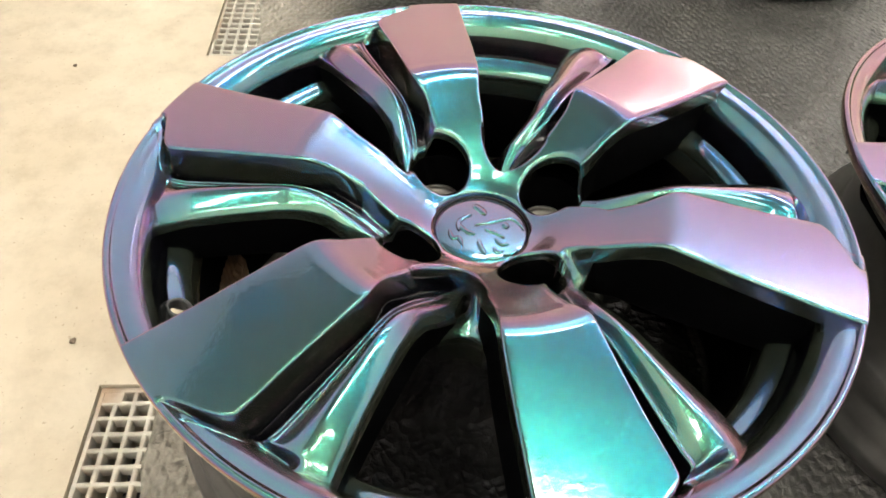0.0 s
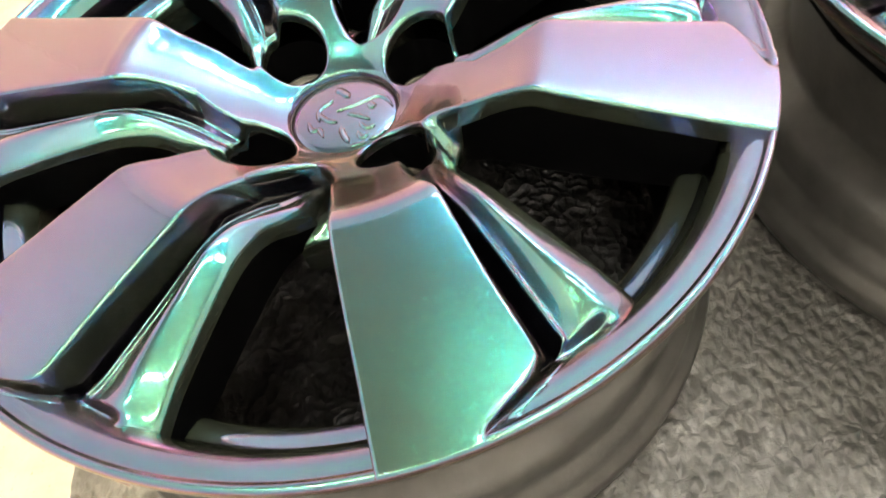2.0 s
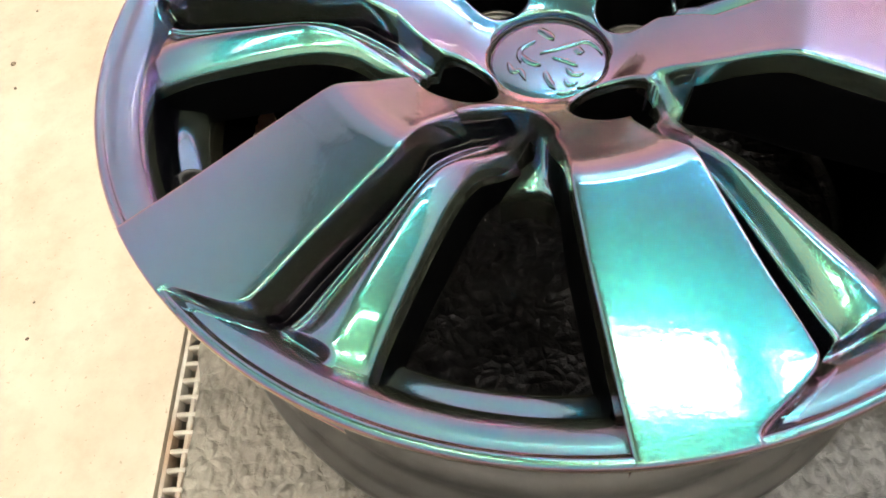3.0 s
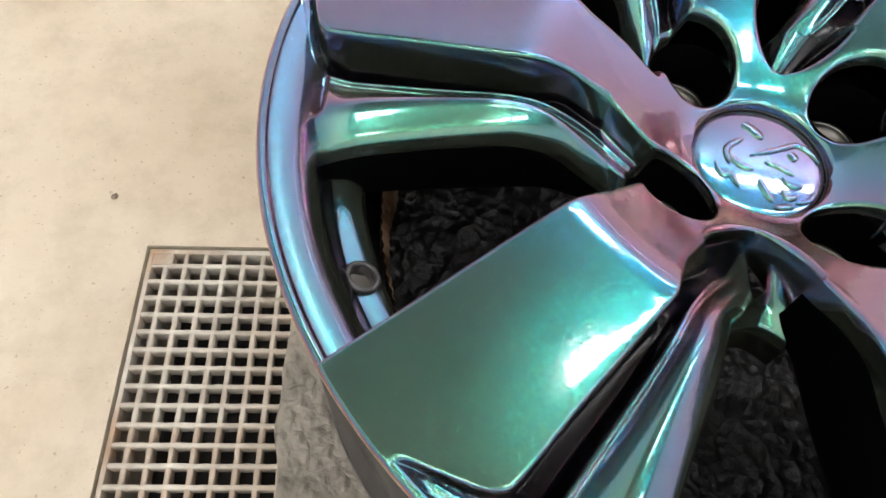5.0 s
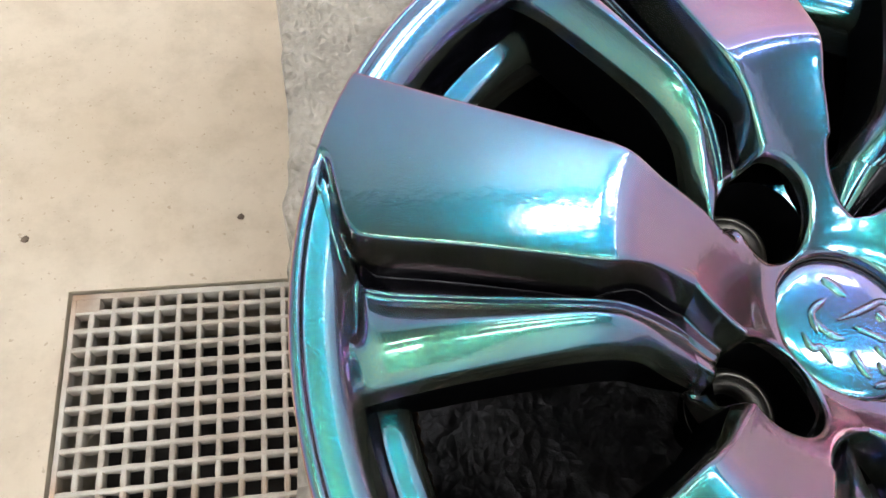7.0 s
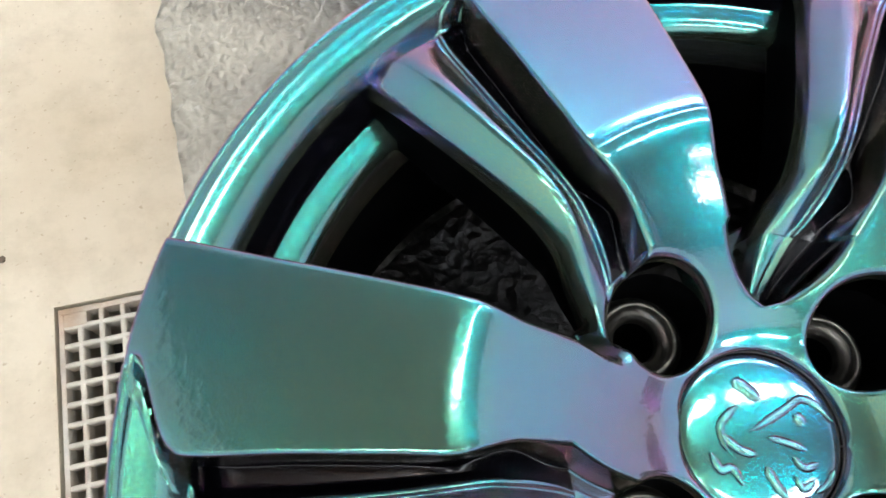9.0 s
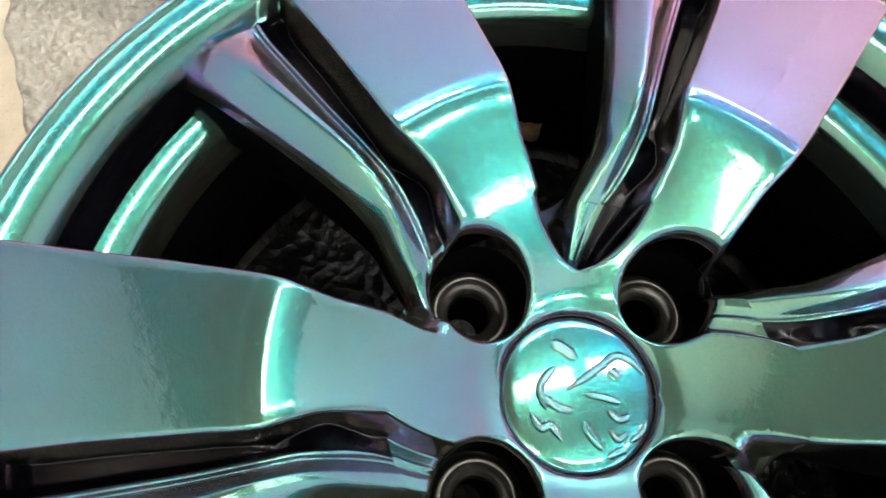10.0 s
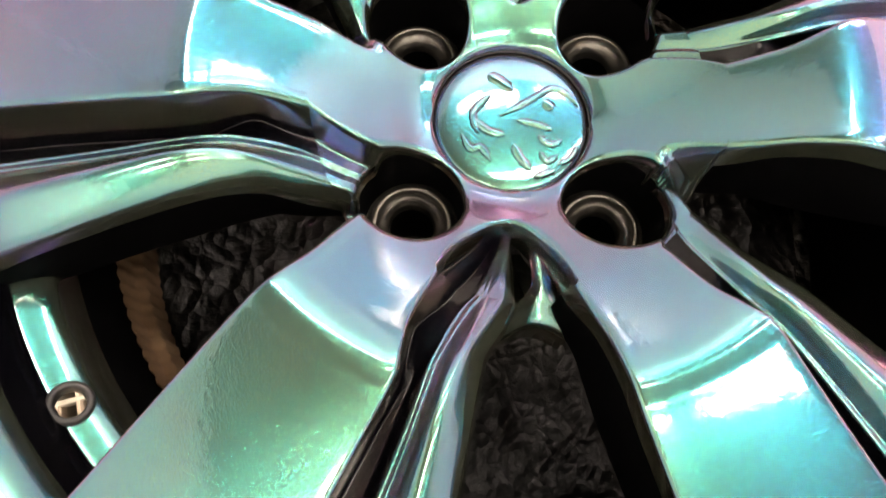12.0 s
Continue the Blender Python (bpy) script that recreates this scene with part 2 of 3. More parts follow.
def build_floor():
    """The floor slab, with a square hole for each grate."""
    xs = sorted({RX0, RX1, *(g[0] for g in GRATES), *(g[1] for g in GRATES)})
    ys = sorted({RY0, RY1, *(y for g in GRATES for y in g[2:])})
    bm = bmesh.new()
    for i in range(len(xs) - 1):
        for j in range(len(ys) - 1):
            cx, cy = (xs[i] + xs[i + 1]) / 2, (ys[j] + ys[j + 1]) / 2
            if any(g[0] < cx < g[1] and g[2] < cy < g[3] for g in GRATES):
                continue
            box(bm, xs[i], xs[i + 1], ys[j], ys[j + 1], -0.3, 0)
    bmesh.ops.remove_doubles(bm, verts=bm.verts, dist=1e-5)
    ob = new("floor", mesh_of("floor", bm, FLOOR))
    ob.matrix_basis = ROOM
    tagged(ob, "stained cream concrete floor with specks of dirt", "floor", kind="structure")
    for k, g in enumerate(GRATES):
        p = new("floor_pit", mesh_of("floor_pit", new_box(g[0] + 0.001, g[1] - 0.001, g[2] + 0.001, g[3] - 0.001, -0.36, -0.28), PIT))
        p.matrix_basis = ROOM
        tagged(p, "dark extraction pit under the floor grating", "pit", kind="structure")


def build_shell():
    for name, dims, mat, label in (
        ("wall_north", (RX0, RX1, RY1, RY1 + 0.1, 0, RZ), WALL, "white painted workshop wall panel"),
        ("wall_south", (RX0, RX1, RY0 - 0.1, RY0, 0, RZ), WALL, "white painted workshop wall panel"),
        ("wall_east", (RX1, RX1 + 0.1, RY0 - 0.1, RY1 + 0.1, 0, RZ), WALL, "white painted workshop wall panel"),
        ("wall_west", (RX0 - 0.1, RX0, RY0 - 0.1, RY1 + 0.1, 0, RZ), WALL, "white painted workshop wall panel"),
        ("ceiling", (RX0 - 0.1, RX1 + 0.1, RY0 - 0.1, RY1 + 0.1, RZ, RZ + 0.1), CEIL, "high grey sheet ceiling of the workshop"),
    ):
        ob = new(name, mesh_of(name, room_box(*dims), mat))
        ob.matrix_basis = ROOM
        tagged(ob, label, "ceiling" if name == "ceiling" else "wall", kind="structure")


def build_grate(g):
    gr = thing("floor_grate", "dusty grey moulded square-mesh floor grating in a concrete floor", "floor grate", "floor gratings", m=ROOM.copy())
    x0, x1, y0, y1 = g[0] + 0.006, g[1] - 0.006, g[2] + 0.006, g[3] - 0.006
    w, dep = 0.0098, 0.034
    px, py = 0.0382, 0.0358

    def bar(length, along):
        """A moulded bar: tapered downwards, its top edges worn and lumpy."""
        sec = [(-w * 0.34, -dep), (-w / 2, -0.005), (-w / 2 + 0.0006, -0.0018), (-w / 2 + 0.0024, 0), (w / 2 - 0.0024, 0), (w / 2 - 0.0006, -0.0018), (w / 2, -0.005), (w * 0.34, -dep)]
        rows = []
        n = 84
        for k in range(n + 1):
            s = length * k / n
            row = []
            for i, (y, z) in enumerate(sec):
                j = 0.0011 * noise.noise(Vector((s * 90, i * 3.1, length))) + 0.0009 * noise.noise(Vector((s * 260, i * 1.7, 4)))
                row.append((s, y + j, z + 0.4 * j) if along else (y + j, s, z + 0.4 * j))
            rows.append(row)
        return mesh_of("grate_bar", grid_mesh(rows, closed_v=True), GRATE)

    ma, mb = bar(x1 - x0, True), bar(y1 - y0, False)
    y = y1 - 0.036
    while y > y0 + 0.015:
        part("grate_bar", ma, GRATE, gr).location = (x0, y, -0.0045 + random.uniform(-0.0004, 0.0004))
        y -= py
    x = x0 + 0.0365
    while x < x1 - 0.012:
        part("grate_bar", mb, GRATE, gr).location = (x, y0, -0.005 + random.uniform(-0.0004, 0.0004))
        x += px
    for dims in ((x0, x1, y1 - 0.011, y1), (x0, x1, y0, y0 + 0.011), (x0, x0 + 0.009, y0 + 0.0111, y1 - 0.0111), (x1 - 0.009, x1, y0 + 0.0111, y1 - 0.0111)):
        part("grate_edge", new_box(*dims, -0.038, -0.0035, 0.0018), GRATE, gr)
    part("corner_block", new_box(x0 + 0.0091, x0 + 0.050, y1 - 0.036, y1 - 0.0111, -0.030, -0.0030, 0.002), GRATE, gr)


def build_bench():
    b = thing("work_bench", "low wide workbench covered with protective film", "workbench", m=ROOM.copy())
    part("bench_top", new_box(-0.226, 1.15, -0.42, 1.30, BENCH - 0.045, BENCH - 0.008, 0.002), WOOD, b)
    leg = mesh_of("leg", new_box(-0.03, 0.03, -0.03, 0.03, 0, BENCH - 0.046, 0.003), WOOD)
    for x, y in ((0.42, -0.30), (1.05, -0.30), (0.42, 1.15), (1.05, 1.15)):
        part("leg", leg, WOOD, b).location = (x, y, 0)


def build_film():
    """Crinkled bubble film over the bench, folded down at its near long edge."""
    nx, ny = 330, 420
    rows = []
    for i in range(nx + 1):
        s = -0.06 + 1.43 * i / nx
        row = []
        for j in range(ny + 1):
            y = -0.46 + 1.80 * j / ny
            edge = 0.012 * noise.noise(Vector((y * 5, 3, 1))) + 0.004 * noise.noise(Vector((y * 40, 8, 1)))
            fold = noise.noise(Vector((s * 7, y * 7, 0.3)))
            k = 0.004 * noise.noise(Vector((s * 30, y * 30, 7)))
            bub = math.cos((s + k) * 628) * math.cos((y + k) * 545 + 314 * s)
            lift = max(0.0, bub) ** 1.5 * (0.0016 + 0.0012 * fold)
            crumple = 0.0035 * fold + 0.0013 * abs(noise.noise(Vector((s * 55, y * 55, 2.0)))) + lift
            if s < 0:
                x, z = -0.236 + edge + 0.003 * math.sin(y * 30) + 0.6 * lift, BENCH + s + 0.006 * noise.noise(Vector((y * 12, s * 30, 5)))
            else:
                x, z = -0.234 + edge * max(0.0, 1 - s * 8) + s, BENCH - 0.0025 + crumple
            row.append((x, y, z))
        rows.append(row)
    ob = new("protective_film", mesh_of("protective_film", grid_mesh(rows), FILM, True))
    ob.matrix_basis = ROOM
    tagged(ob, "crinkled grey protective bubble film laid over the bench", "plastic film")


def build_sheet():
    """A crumpled sheet on the film inside the barrel, its black holding the shade there."""
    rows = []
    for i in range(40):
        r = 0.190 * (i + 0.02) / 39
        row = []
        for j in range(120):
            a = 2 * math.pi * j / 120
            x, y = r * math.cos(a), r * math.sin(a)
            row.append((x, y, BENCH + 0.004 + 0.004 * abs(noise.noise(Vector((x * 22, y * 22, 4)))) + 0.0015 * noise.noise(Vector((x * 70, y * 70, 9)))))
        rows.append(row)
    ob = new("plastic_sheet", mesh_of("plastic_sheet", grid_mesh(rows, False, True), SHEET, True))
    return tagged(ob, "crumpled black plastic sheet on the bench under a wheel, shade in its colour", "plastic sheet", "sheets under the wheels")


def build_lights():
    """Twin-tube ceiling luminaires in rows."""
    first = thing("ceiling_light", "white twin-tube ceiling light, switched on", "ceiling light", "ceiling lights")
    part("housing", new_box(-0.72, 0.72, -0.17, 0.17, 0.0, 0.10, 0.012), HOUSING, first)
    tube = bmesh.new()
    bmesh.ops.create_cone(tube, cap_ends=True, segments=20, radius1=0.042, radius2=0.042, depth=1.16, matrix=Matrix.Rotation(radians(90), 4, "Y"))
    me = mesh_of("tube", tube, DIFF, True)
    for y in (-0.065, 0.065):
        part("tube", me, DIFF, first, "glowing white tube").location = (0, y, -0.055)
    spots = [ROOM @ Matrix.Translation((x, y, RZ - 0.10)) for x, y in LIGHTS]
    spots += [ROOM @ pose(x, RY1 - 0.10, z, 90, 0, 0) for x, z in WALL_LIGHTS]
    first.matrix_basis = spots[0]
    for m in spots[1:]:
        copy_thing(first, m)


# lamps at x -1.2 or y -2.91 are unseen, added to brighten the room
LIGHTS = [(x, y) for y in (0.73, 2.55) for x in (0.89, 2.48, 4.05)] + [(x, y) for y in (-1.09, -2.91) for x in (-1.2, 0.89, 2.48)]
WALL_LIGHTS = [(1.75, 2.65)]


# ---------------------------------------------------------------- the wheels
HUB_R = 0.078
spoke_top = curve([(0.030, -0.0345), (0.038, -0.0315), (0.050, -0.0243), (0.0745, -0.0100), (0.098, 0.0027), (0.1085, 0.0083), (0.113, 0.0101), (0.1165, 0.0109), (0.120, 0.0109), (0.126, 0.0103), (0.160, 0.0067), (0.200, 0.0030), (0.2258, 0.0012)])
edge_cw = curve([(0.070, -6.0), (0.088, -4.2), (0.100, -3.1), (0.117, -2.9), (0.145, -2.0), (0.185, -0.8), (0.2245, 0.0)])
edge_groove = curve([(0.070, 21.6), (0.080, 20.4), (0.096, 20.0), (0.108, 21.0), (0.117, 21.8), (0.137, 20.9), (0.171, 19.8), (0.203, 19.3), (0.207, 18.5), (0.2170, 12.8), (0.2200, 11.2), (0.2220, 10.6), (0.2258, 10.2)])
groove_floor = curve([(0.070, 35.0), (0.085, 28.6), (0.096, 26.6), (0.110, 25.3), (0.125, 25.1), (0.170, 24.0), (0.203, 23.2), (0.2245, 21.5)])
arm_ridge = curve([(0.070, 43.5), (0.078, 39.5), (0.090, 34.5), (0.100, 31.6), (0.113, 29.6), (0.127, 29.1), (0.160, 29.0), (0.203, 29.6), (0.2245, 30.5)])
arm_outer = curve([(0.070, 48.5), (0.078, 43.0), (0.090, 39.0), (0.103, 36.0), (0.117, 35.2), (0.160, 34.6), (0.187, 34.6), (0.2245, 34.8)])
floor_drop = curve([(0.070, 0.016), (0.09, 0.014), (0.13, 0.0145), (0.19, 0.0142), (0.199, 0.0128), (0.204, 0.0128), (0.208, 0.0145), (0.2245, 0.018)])
ridge_drop = curve([(0.070, 0.018), (0.085, 0.015), (0.105, 0.011), (0.13, 0.009), (0.18, 0.0068), (0.195, 0.0084), (0.203, 0.0106), (0.209, 0.0142), (0.2245, 0.019)])
dip_deep = curve([(0.070, 0.0030), (0.100, 0.0036), (0.150, 0.0036), (0.195, 0.0030), (0.2245, 0.0030)])
rim_web = curve([(0.2002, -0.0290), (0.2015, -0.0236), (0.2032, -0.0182), (0.2040, -0.0160), (0.2050, -0.0138), (0.2068, -0.0106), (0.2092, -0.0076), (0.2120, -0.0053), (0.2150, -0.0037), (0.2180, -0.0028), (0.2204, -0.0025), (0.2218, -0.0012), (0.2226, -0.0004), (0.2240, 0.0003)])


def polar(r, deg, z):
    a = radians(deg)
    return Vector((r * math.cos(a), r * math.sin(a), z))


def section(r):
    """The top of a spoke across its width at the radius r: angles from the blade's edge, and heights."""
    z = spoke_top(r)
    a1, a2, a3, a4, a5 = edge_cw(r), edge_groove(r), groove_floor(r), arm_ridge(r), arm_outer(r)
    low = sum(spoke_top(r + k) for k in (-0.014, -0.007, 0, 0.007, 0.014)) / 5
    low += (z - low) * (1 - smooth_step(0.080, 0.095, r))
    zf, zr = low - floor_drop(r), low - ridge_drop(r)
    g = smooth_step(0.095, 0.118, r) * (1 - smooth_step(0.197, 0.2045, r))
    n = 1 - smooth_step(0.078, 0.100, r)
    end = smooth_step(0.2000, 0.2050, r)         # outside the groove's end a narrow slit goes on round the blade's corner
    gd = smooth_step(0.062, 0.090, r) * (1 - smooth_step(0.197, 0.2045, r))
    mm = 57.3 / 1000 / r                              # degrees to the millimetre
    foot = a2 + 0.12 * mm + 5.0 * n + 0.45 * end
    deep = 0.0205 - 0.005 * n + 0.010 * g - 0.0115 * end
    web = rim_web(r)
    slit = web - 0.0050 * (1 - smooth_step(0.213, 0.2215, r))
    floor0 = (z - deep) * (1 - end) + min(slit, z - 0.001) * end
    p4 = (a3 - 0.35 - 1.1 * g, zf - 0.0004 - 0.0150 * g)
    p5 = (a3 - 0.25 * mm * g, zf - 0.0008 * g)
    p6 = (a3 + 0.8 * mm * gd + 0.2, zf)
    dip = gd * dip_deep(r)
    p7 = (p6[0] + 0.9 * mm * gd + 0.1, zf + (zr - zf) * 0.08 - dip)
    p8 = (p7[0] * 0.55 + a4 * 0.45, zf + (zr - zf) * 0.55 - 0.12 * dip)
    p9 = (a4, zr)
    if end > 0:
        far = max(a4, a2 + 6)
        b4 = (a2 + 1.15, slit)
        b5 = (a2 + 1.75, web + 0.0005)
        b6 = (a2 + 3.2, web + 0.0004)
        b7 = (a2 + 4.6, web - 0.0012)
        b8 = (b7[0] * 0.3 + far * 0.7, web - 0.002)
        mixed = lambda p, q: (p[0] * (1 - end) + q[0] * end, p[1] * (1 - end) + q[1] * end)
        p4, p5, p6, p7, p8 = (mixed(p, q) for p, q in ((p4, b4), (p5, b5), (p6, b6), (p7, b7), (p8, b8)))
        p9 = (a4 * (1 - end) + far * end, max(zr, web - 0.004) if r > 0.207 else zr)
    out = max(a5 - 0.8 * smooth_step(0.085, 0.1, r), p9[0] + 3)
    flank, hem = p9[1] - 0.0080, p9[1] - 0.0155
    if r > 0.207:
        flank, hem = max(flank, web - 0.006), max(hem, web - 0.009)
    return [(a1 - 0.12 - 1.6 * (1 - smooth_step(0.078, 0.096, r)), z - 0.012), (a1, z), (a2, z), (foot, floor0), p4, p5, p6, p7, p8, p9, (out, flank), (out + 0.6, hem)]


def spoke_meshes():
    """A wide blade, the groove beside it and the slim arm, lofted from the rim to the hub; and their dark back."""
    radii = []
    r = 0.2256
    while r > 0.0785:
        radii.append(r)
        r -= 0.0011 if r > 0.200 or 0.092 < r < 0.128 else 0.0022
    radii.append(HUB_R)
    rows, under = [], []
    soft = [0, 0.0022, 0.0020, 0.0012, 0.0016, 0.0008, 0.0008, 0.0016, 0.0040, 0.0048, 0.0050, 0]
    count = 16
    for r in radii:
        sec = section(r)
        deep = -0.046 if r < 0.198 else -0.046 + 0.034 * smooth_step(0.198, 0.212, r)
        line = rounded([polar(r, a, z) for a, z in sec], soft, 5)
        cut = 1 + 6
        out = line[:cut]
        a, b = line[cut - 1], line[cut]
        aa, ab = math.degrees(math.atan2(a.y, a.x)), math.degrees(math.atan2(b.y, b.x))
        for k in range(1, count):
            u = k / count
            out.append(polar(r, aa * (1 - u) + ab * u, a.z * (1 - u) + b.z * u))
        out += line[cut:cut + 6]
        a, b = line[cut + 5], line[cut + 6]
        out += [a.lerp(b, u) for u in (0.25, 0.5, 0.75)]
        rows.append(out + line[cut + 6:])
        if r == radii[0]:                  # the outer end turns down over the lip
            rows.insert(0, [Vector((p.x * 1.001, p.y * 1.001, min(p.z, 0) - 0.006)) for p in rows[0]])
        a0, z0, a9, z9 = sec[0][0], sec[0][1], sec[-1][0], sec[-1][1]
        low0, low9 = min(deep, z0 - 0.001), min(deep, z9 - 0.001)
        if r > 0.2035:
            continue
        under.append([polar(r, a0, z0), polar(r, a0 - 0.1, low0), polar(r, a0 + 1.5, low0 - 0.002), polar(r, (a0 + a9) / 2, min(deep, -0.03)), polar(r, a9 - 2, low9 - 0.002), polar(r, a9 - 0.1, low9), polar(r, a9, z9)])
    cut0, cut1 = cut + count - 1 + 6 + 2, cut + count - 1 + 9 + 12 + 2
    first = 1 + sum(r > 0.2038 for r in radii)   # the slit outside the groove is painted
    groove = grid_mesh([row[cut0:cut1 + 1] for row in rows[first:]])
    bm = grid_mesh(rows)
    wide = len(rows[0]) - 1
    for i, f in enumerate(list(bm.faces)):
        if cut0 <= i % wide < cut1 and i // wide >= first:
            bm.faces.remove(f)
    low = [(bm.verts.new(p), bm.verts.new((p.x * 0.988, p.y * 0.988, p.z - 0.003))) for p in rows[-1]]
    for (a, b), (c, d) in zip(low, low[1:]):
        bm.faces.new((a, c, d, b))
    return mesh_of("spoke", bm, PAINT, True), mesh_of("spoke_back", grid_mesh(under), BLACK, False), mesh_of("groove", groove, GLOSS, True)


SPOKE_AT = [-20 + 60 * k for k in range(6)]
V_AT = 79.5
POCKETS = [36.8 + 90 * k for k in range(4)]
POCKET_R, LUG_R = 0.0203, 0.0553


HUB_SEC = [(d, spoke_top(HUB_R) - z) for d, z in section(HUB_R)]
HUB_D = [-14.0, HUB_SEC[0][0] - 1.0] + [p[0] for p in HUB_SEC] + [46.5]
HUB_DROP = [0.0315, 0.022] + [p[1] for p in HUB_SEC] + [0.0315]


def hub_drop(d):
    """How far the hub's rim lies under the blades, by the angle from a blade's edge, with soft corners."""
    return sum(float(np.interp(d + k, HUB_D, HUB_DROP)) for k in (-0.8, -0.4, 0, 0.4, 0.8)) / 5


def hub_z(r, deg):
    """The hub's top: blades, grooves and arms run into it, and it is lower between them."""
    d = (deg - SPOKE_AT[0] + 13) % 60 - 13
    near_v = (deg - V_AT + 90) % 180 - 90
    if -22 < near_v < 18:
        return spoke_top(r)
    if d > 10:                  # the groove runs on beside the blade into the lug pocket
        drop = max(hub_drop(max(10.0, d - 600 * max(0.0, HUB_R - r))), 0.0315 * smooth_step(43.5, 46.5, d))
        return spoke_top(r) - drop * smooth_step(0.046, 0.060, r)
    return spoke_top(r) - hub_drop(d) * smooth_step(0.056, HUB_R, r)


def hub_mesh():
    """Four quarters, each spread between its lug pocket and the outline of the hub with the two notches."""
    bm = bmesh.new()
    for q in range(4):
        c = polar(LUG_R, POCKETS[q], 0)
        side = 1 if q in (0, 2) else -1    # the notch lies this way round from the pocket
        v_deg = V_AT if q in (0, 1) else V_AT + 180
        flat = v_deg - side * 90
        line = []                          # (point, is it an outer edge)
        n = 26
        for k in range(n):                 # round the cap
            line.append((0.0322, v_deg + (flat - v_deg) * k / n, 0.35))
        for k in range(14):                # along the blade's middle
            line.append((0.0322 + (HUB_R - 0.0322) * k / 14, flat, 0))
        open_by = 18.9 if side > 0 else 15.6
        corner = v_deg - side * open_by
        for k in range(150):                # the outer arc
            deg = flat + (corner - flat) * k / 150
            on = 0.0
            for s in SPOKE_AT:
                d = (deg - s + 180) % 360 - 180
                on = max(on, smooth_step(-5.6, -4.8, d) * (1 - smooth_step(43.0, 44.0, d)))
            line.append((HUB_R, deg, 1 - on))
        for k in range(16):                # the notch
            u = k / 16
            r = HUB_R + (0.0485 - HUB_R) * u
            line.append((r, v_deg - side * open_by * (1 - u ** 2.2) ** 0.62, 1))
        for k in range(10):
            line.append((0.0485 + (0.0322 - 0.0485) * k / 10, v_deg, 1.0 if k == 0 else 0))
        rings = []
        wall = [(POCKET_R - 0.0001, -0.036)]
        ring_pts = [(polar(r, deg, 0), edge) for r, deg, edge in line]
        dirs = [(p - c).normalized() for p, _ in ring_pts]
        for rr, z in wall:
            rings.append([c + d * rr + Vector((0, 0, hub_z(math.hypot(*(c + d * rr).xy), math.degrees(math.atan2((c + d * rr).y, (c + d * rr).x))) - 0.007)) for d in dirs])
        soft = 0.0028
        for v in (0, 0.012, 0.04, 0.085, 0.14, 0.2, 0.27, 0.34, 0.41, 0.48, 0.55, 0.62, 0.69, 0.76, 0.82, 0.88, 0.93, 0.97, 1.0):
            ring = []
            for (p, edge), d in zip(ring_pts, dirs):
                span = (p - c).length - POCKET_R
                w = c + d * (POCKET_R + span * v)
                r, deg = math.hypot(w.x, w.y), math.degrees(math.atan2(w.y, w.x))
                z = hub_z(r, deg)
                near = span * v
                if near < soft:
                    z -= soft - math.sqrt(max(0, soft ** 2 - (soft - near) ** 2))
                far = span * (1 - v)
                if edge and far < 0.0045:
                    z -= edge * (0.0045 - math.sqrt(max(0, 0.0045 ** 2 - (0.0045 - far) ** 2)))
                ring.append(Vector((w.x, w.y, z)))
            rings.append(ring)
        rings.append([Vector((p.x, p.y, min(rings[-1][i].z - 0.0005, -0.048) if edge > 0.3 else rings[-1][i].z - 0.004)) for i, (p, edge) in enumerate(ring_pts)])
        vs = [[bm.verts.new(p) for p in ring] for ring in rings]
        m = len(ring_pts)
        for i in range(len(vs) - 1):
            for j in range(m):
                if i == len(vs) - 2 and ring_pts[j][1] < 0.3 and ring_pts[(j + 1) % m][1] < 0.3:
                    continue
                bm.faces.new((vs[i][j], vs[i][(j + 1) % m], vs[i + 1][(j + 1) % m], vs[i + 1][j]))
    bmesh.ops.remove_doubles(bm, verts=bm.verts, dist=2e-5)
    loose = [v for v in bm.verts if not v.link_faces]
    bmesh.ops.delete(bm, geom=loose, context="VERTS")
    me = mesh_of("hub", bm, PAINT, True)
    normals = []
    e = 0.0004
    for v in me.vertices:
        def high(x, y):
            return hub_z(math.hypot(x, y), math.degrees(math.atan2(y, x)))
        x, y, z = v.co
        if abs(high(x, y) - z) < 1e-5:
            normals.append(Vector((high(x - e, y) - high(x + e, y), high(x, y - e) - high(x, y + e), 2 * e)).normalized())
        else:
            normals.append(v.normal.copy())
    me.normals_split_custom_set_from_vertices(normals)
    return me


NOTCH_TOP = spoke_top(HUB_R)
NOTCH = [(-21, NOTCH_TOP - 0.008), (HUB_SEC[2][0] - 39.5, NOTCH_TOP - 0.004)] + [(a - 39.5, NOTCH_TOP - h - 0.0003) for a, h in HUB_SEC[3:]] + [(8.0, -0.0500), (21, -0.0520)]


def notch_mesh(black):
    """The sunk floor of a notch: the black groove, then the end of the slim arm runs into it."""
    rows = []
    ds, zs = [p[0] for p in NOTCH], [p[1] for p in NOTCH]
    seam = groove_floor(HUB_R) - 39.5
    d0, d1 = (-21, seam) if black else (seam, 21)
    for k in range(25):
        u = k / 24
        r = 0.0475 + 0.0305 * u
        squeeze = 0.45 + 0.55 * u
        row = []
        for j in range(91):
            d = d0 + (d1 - d0) * j / 90
            shown = d * squeeze + 2.5 * (1 - u)
            z = sum(float(np.interp(d + e, ds, zs)) for e in (-1.0, -0.5, 0, 0.5, 1.0)) / 5 - 0.019 * (1 - u)
            row.append(polar(r, shown, z))
        rows.append(row)
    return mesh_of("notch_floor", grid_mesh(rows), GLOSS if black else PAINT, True)


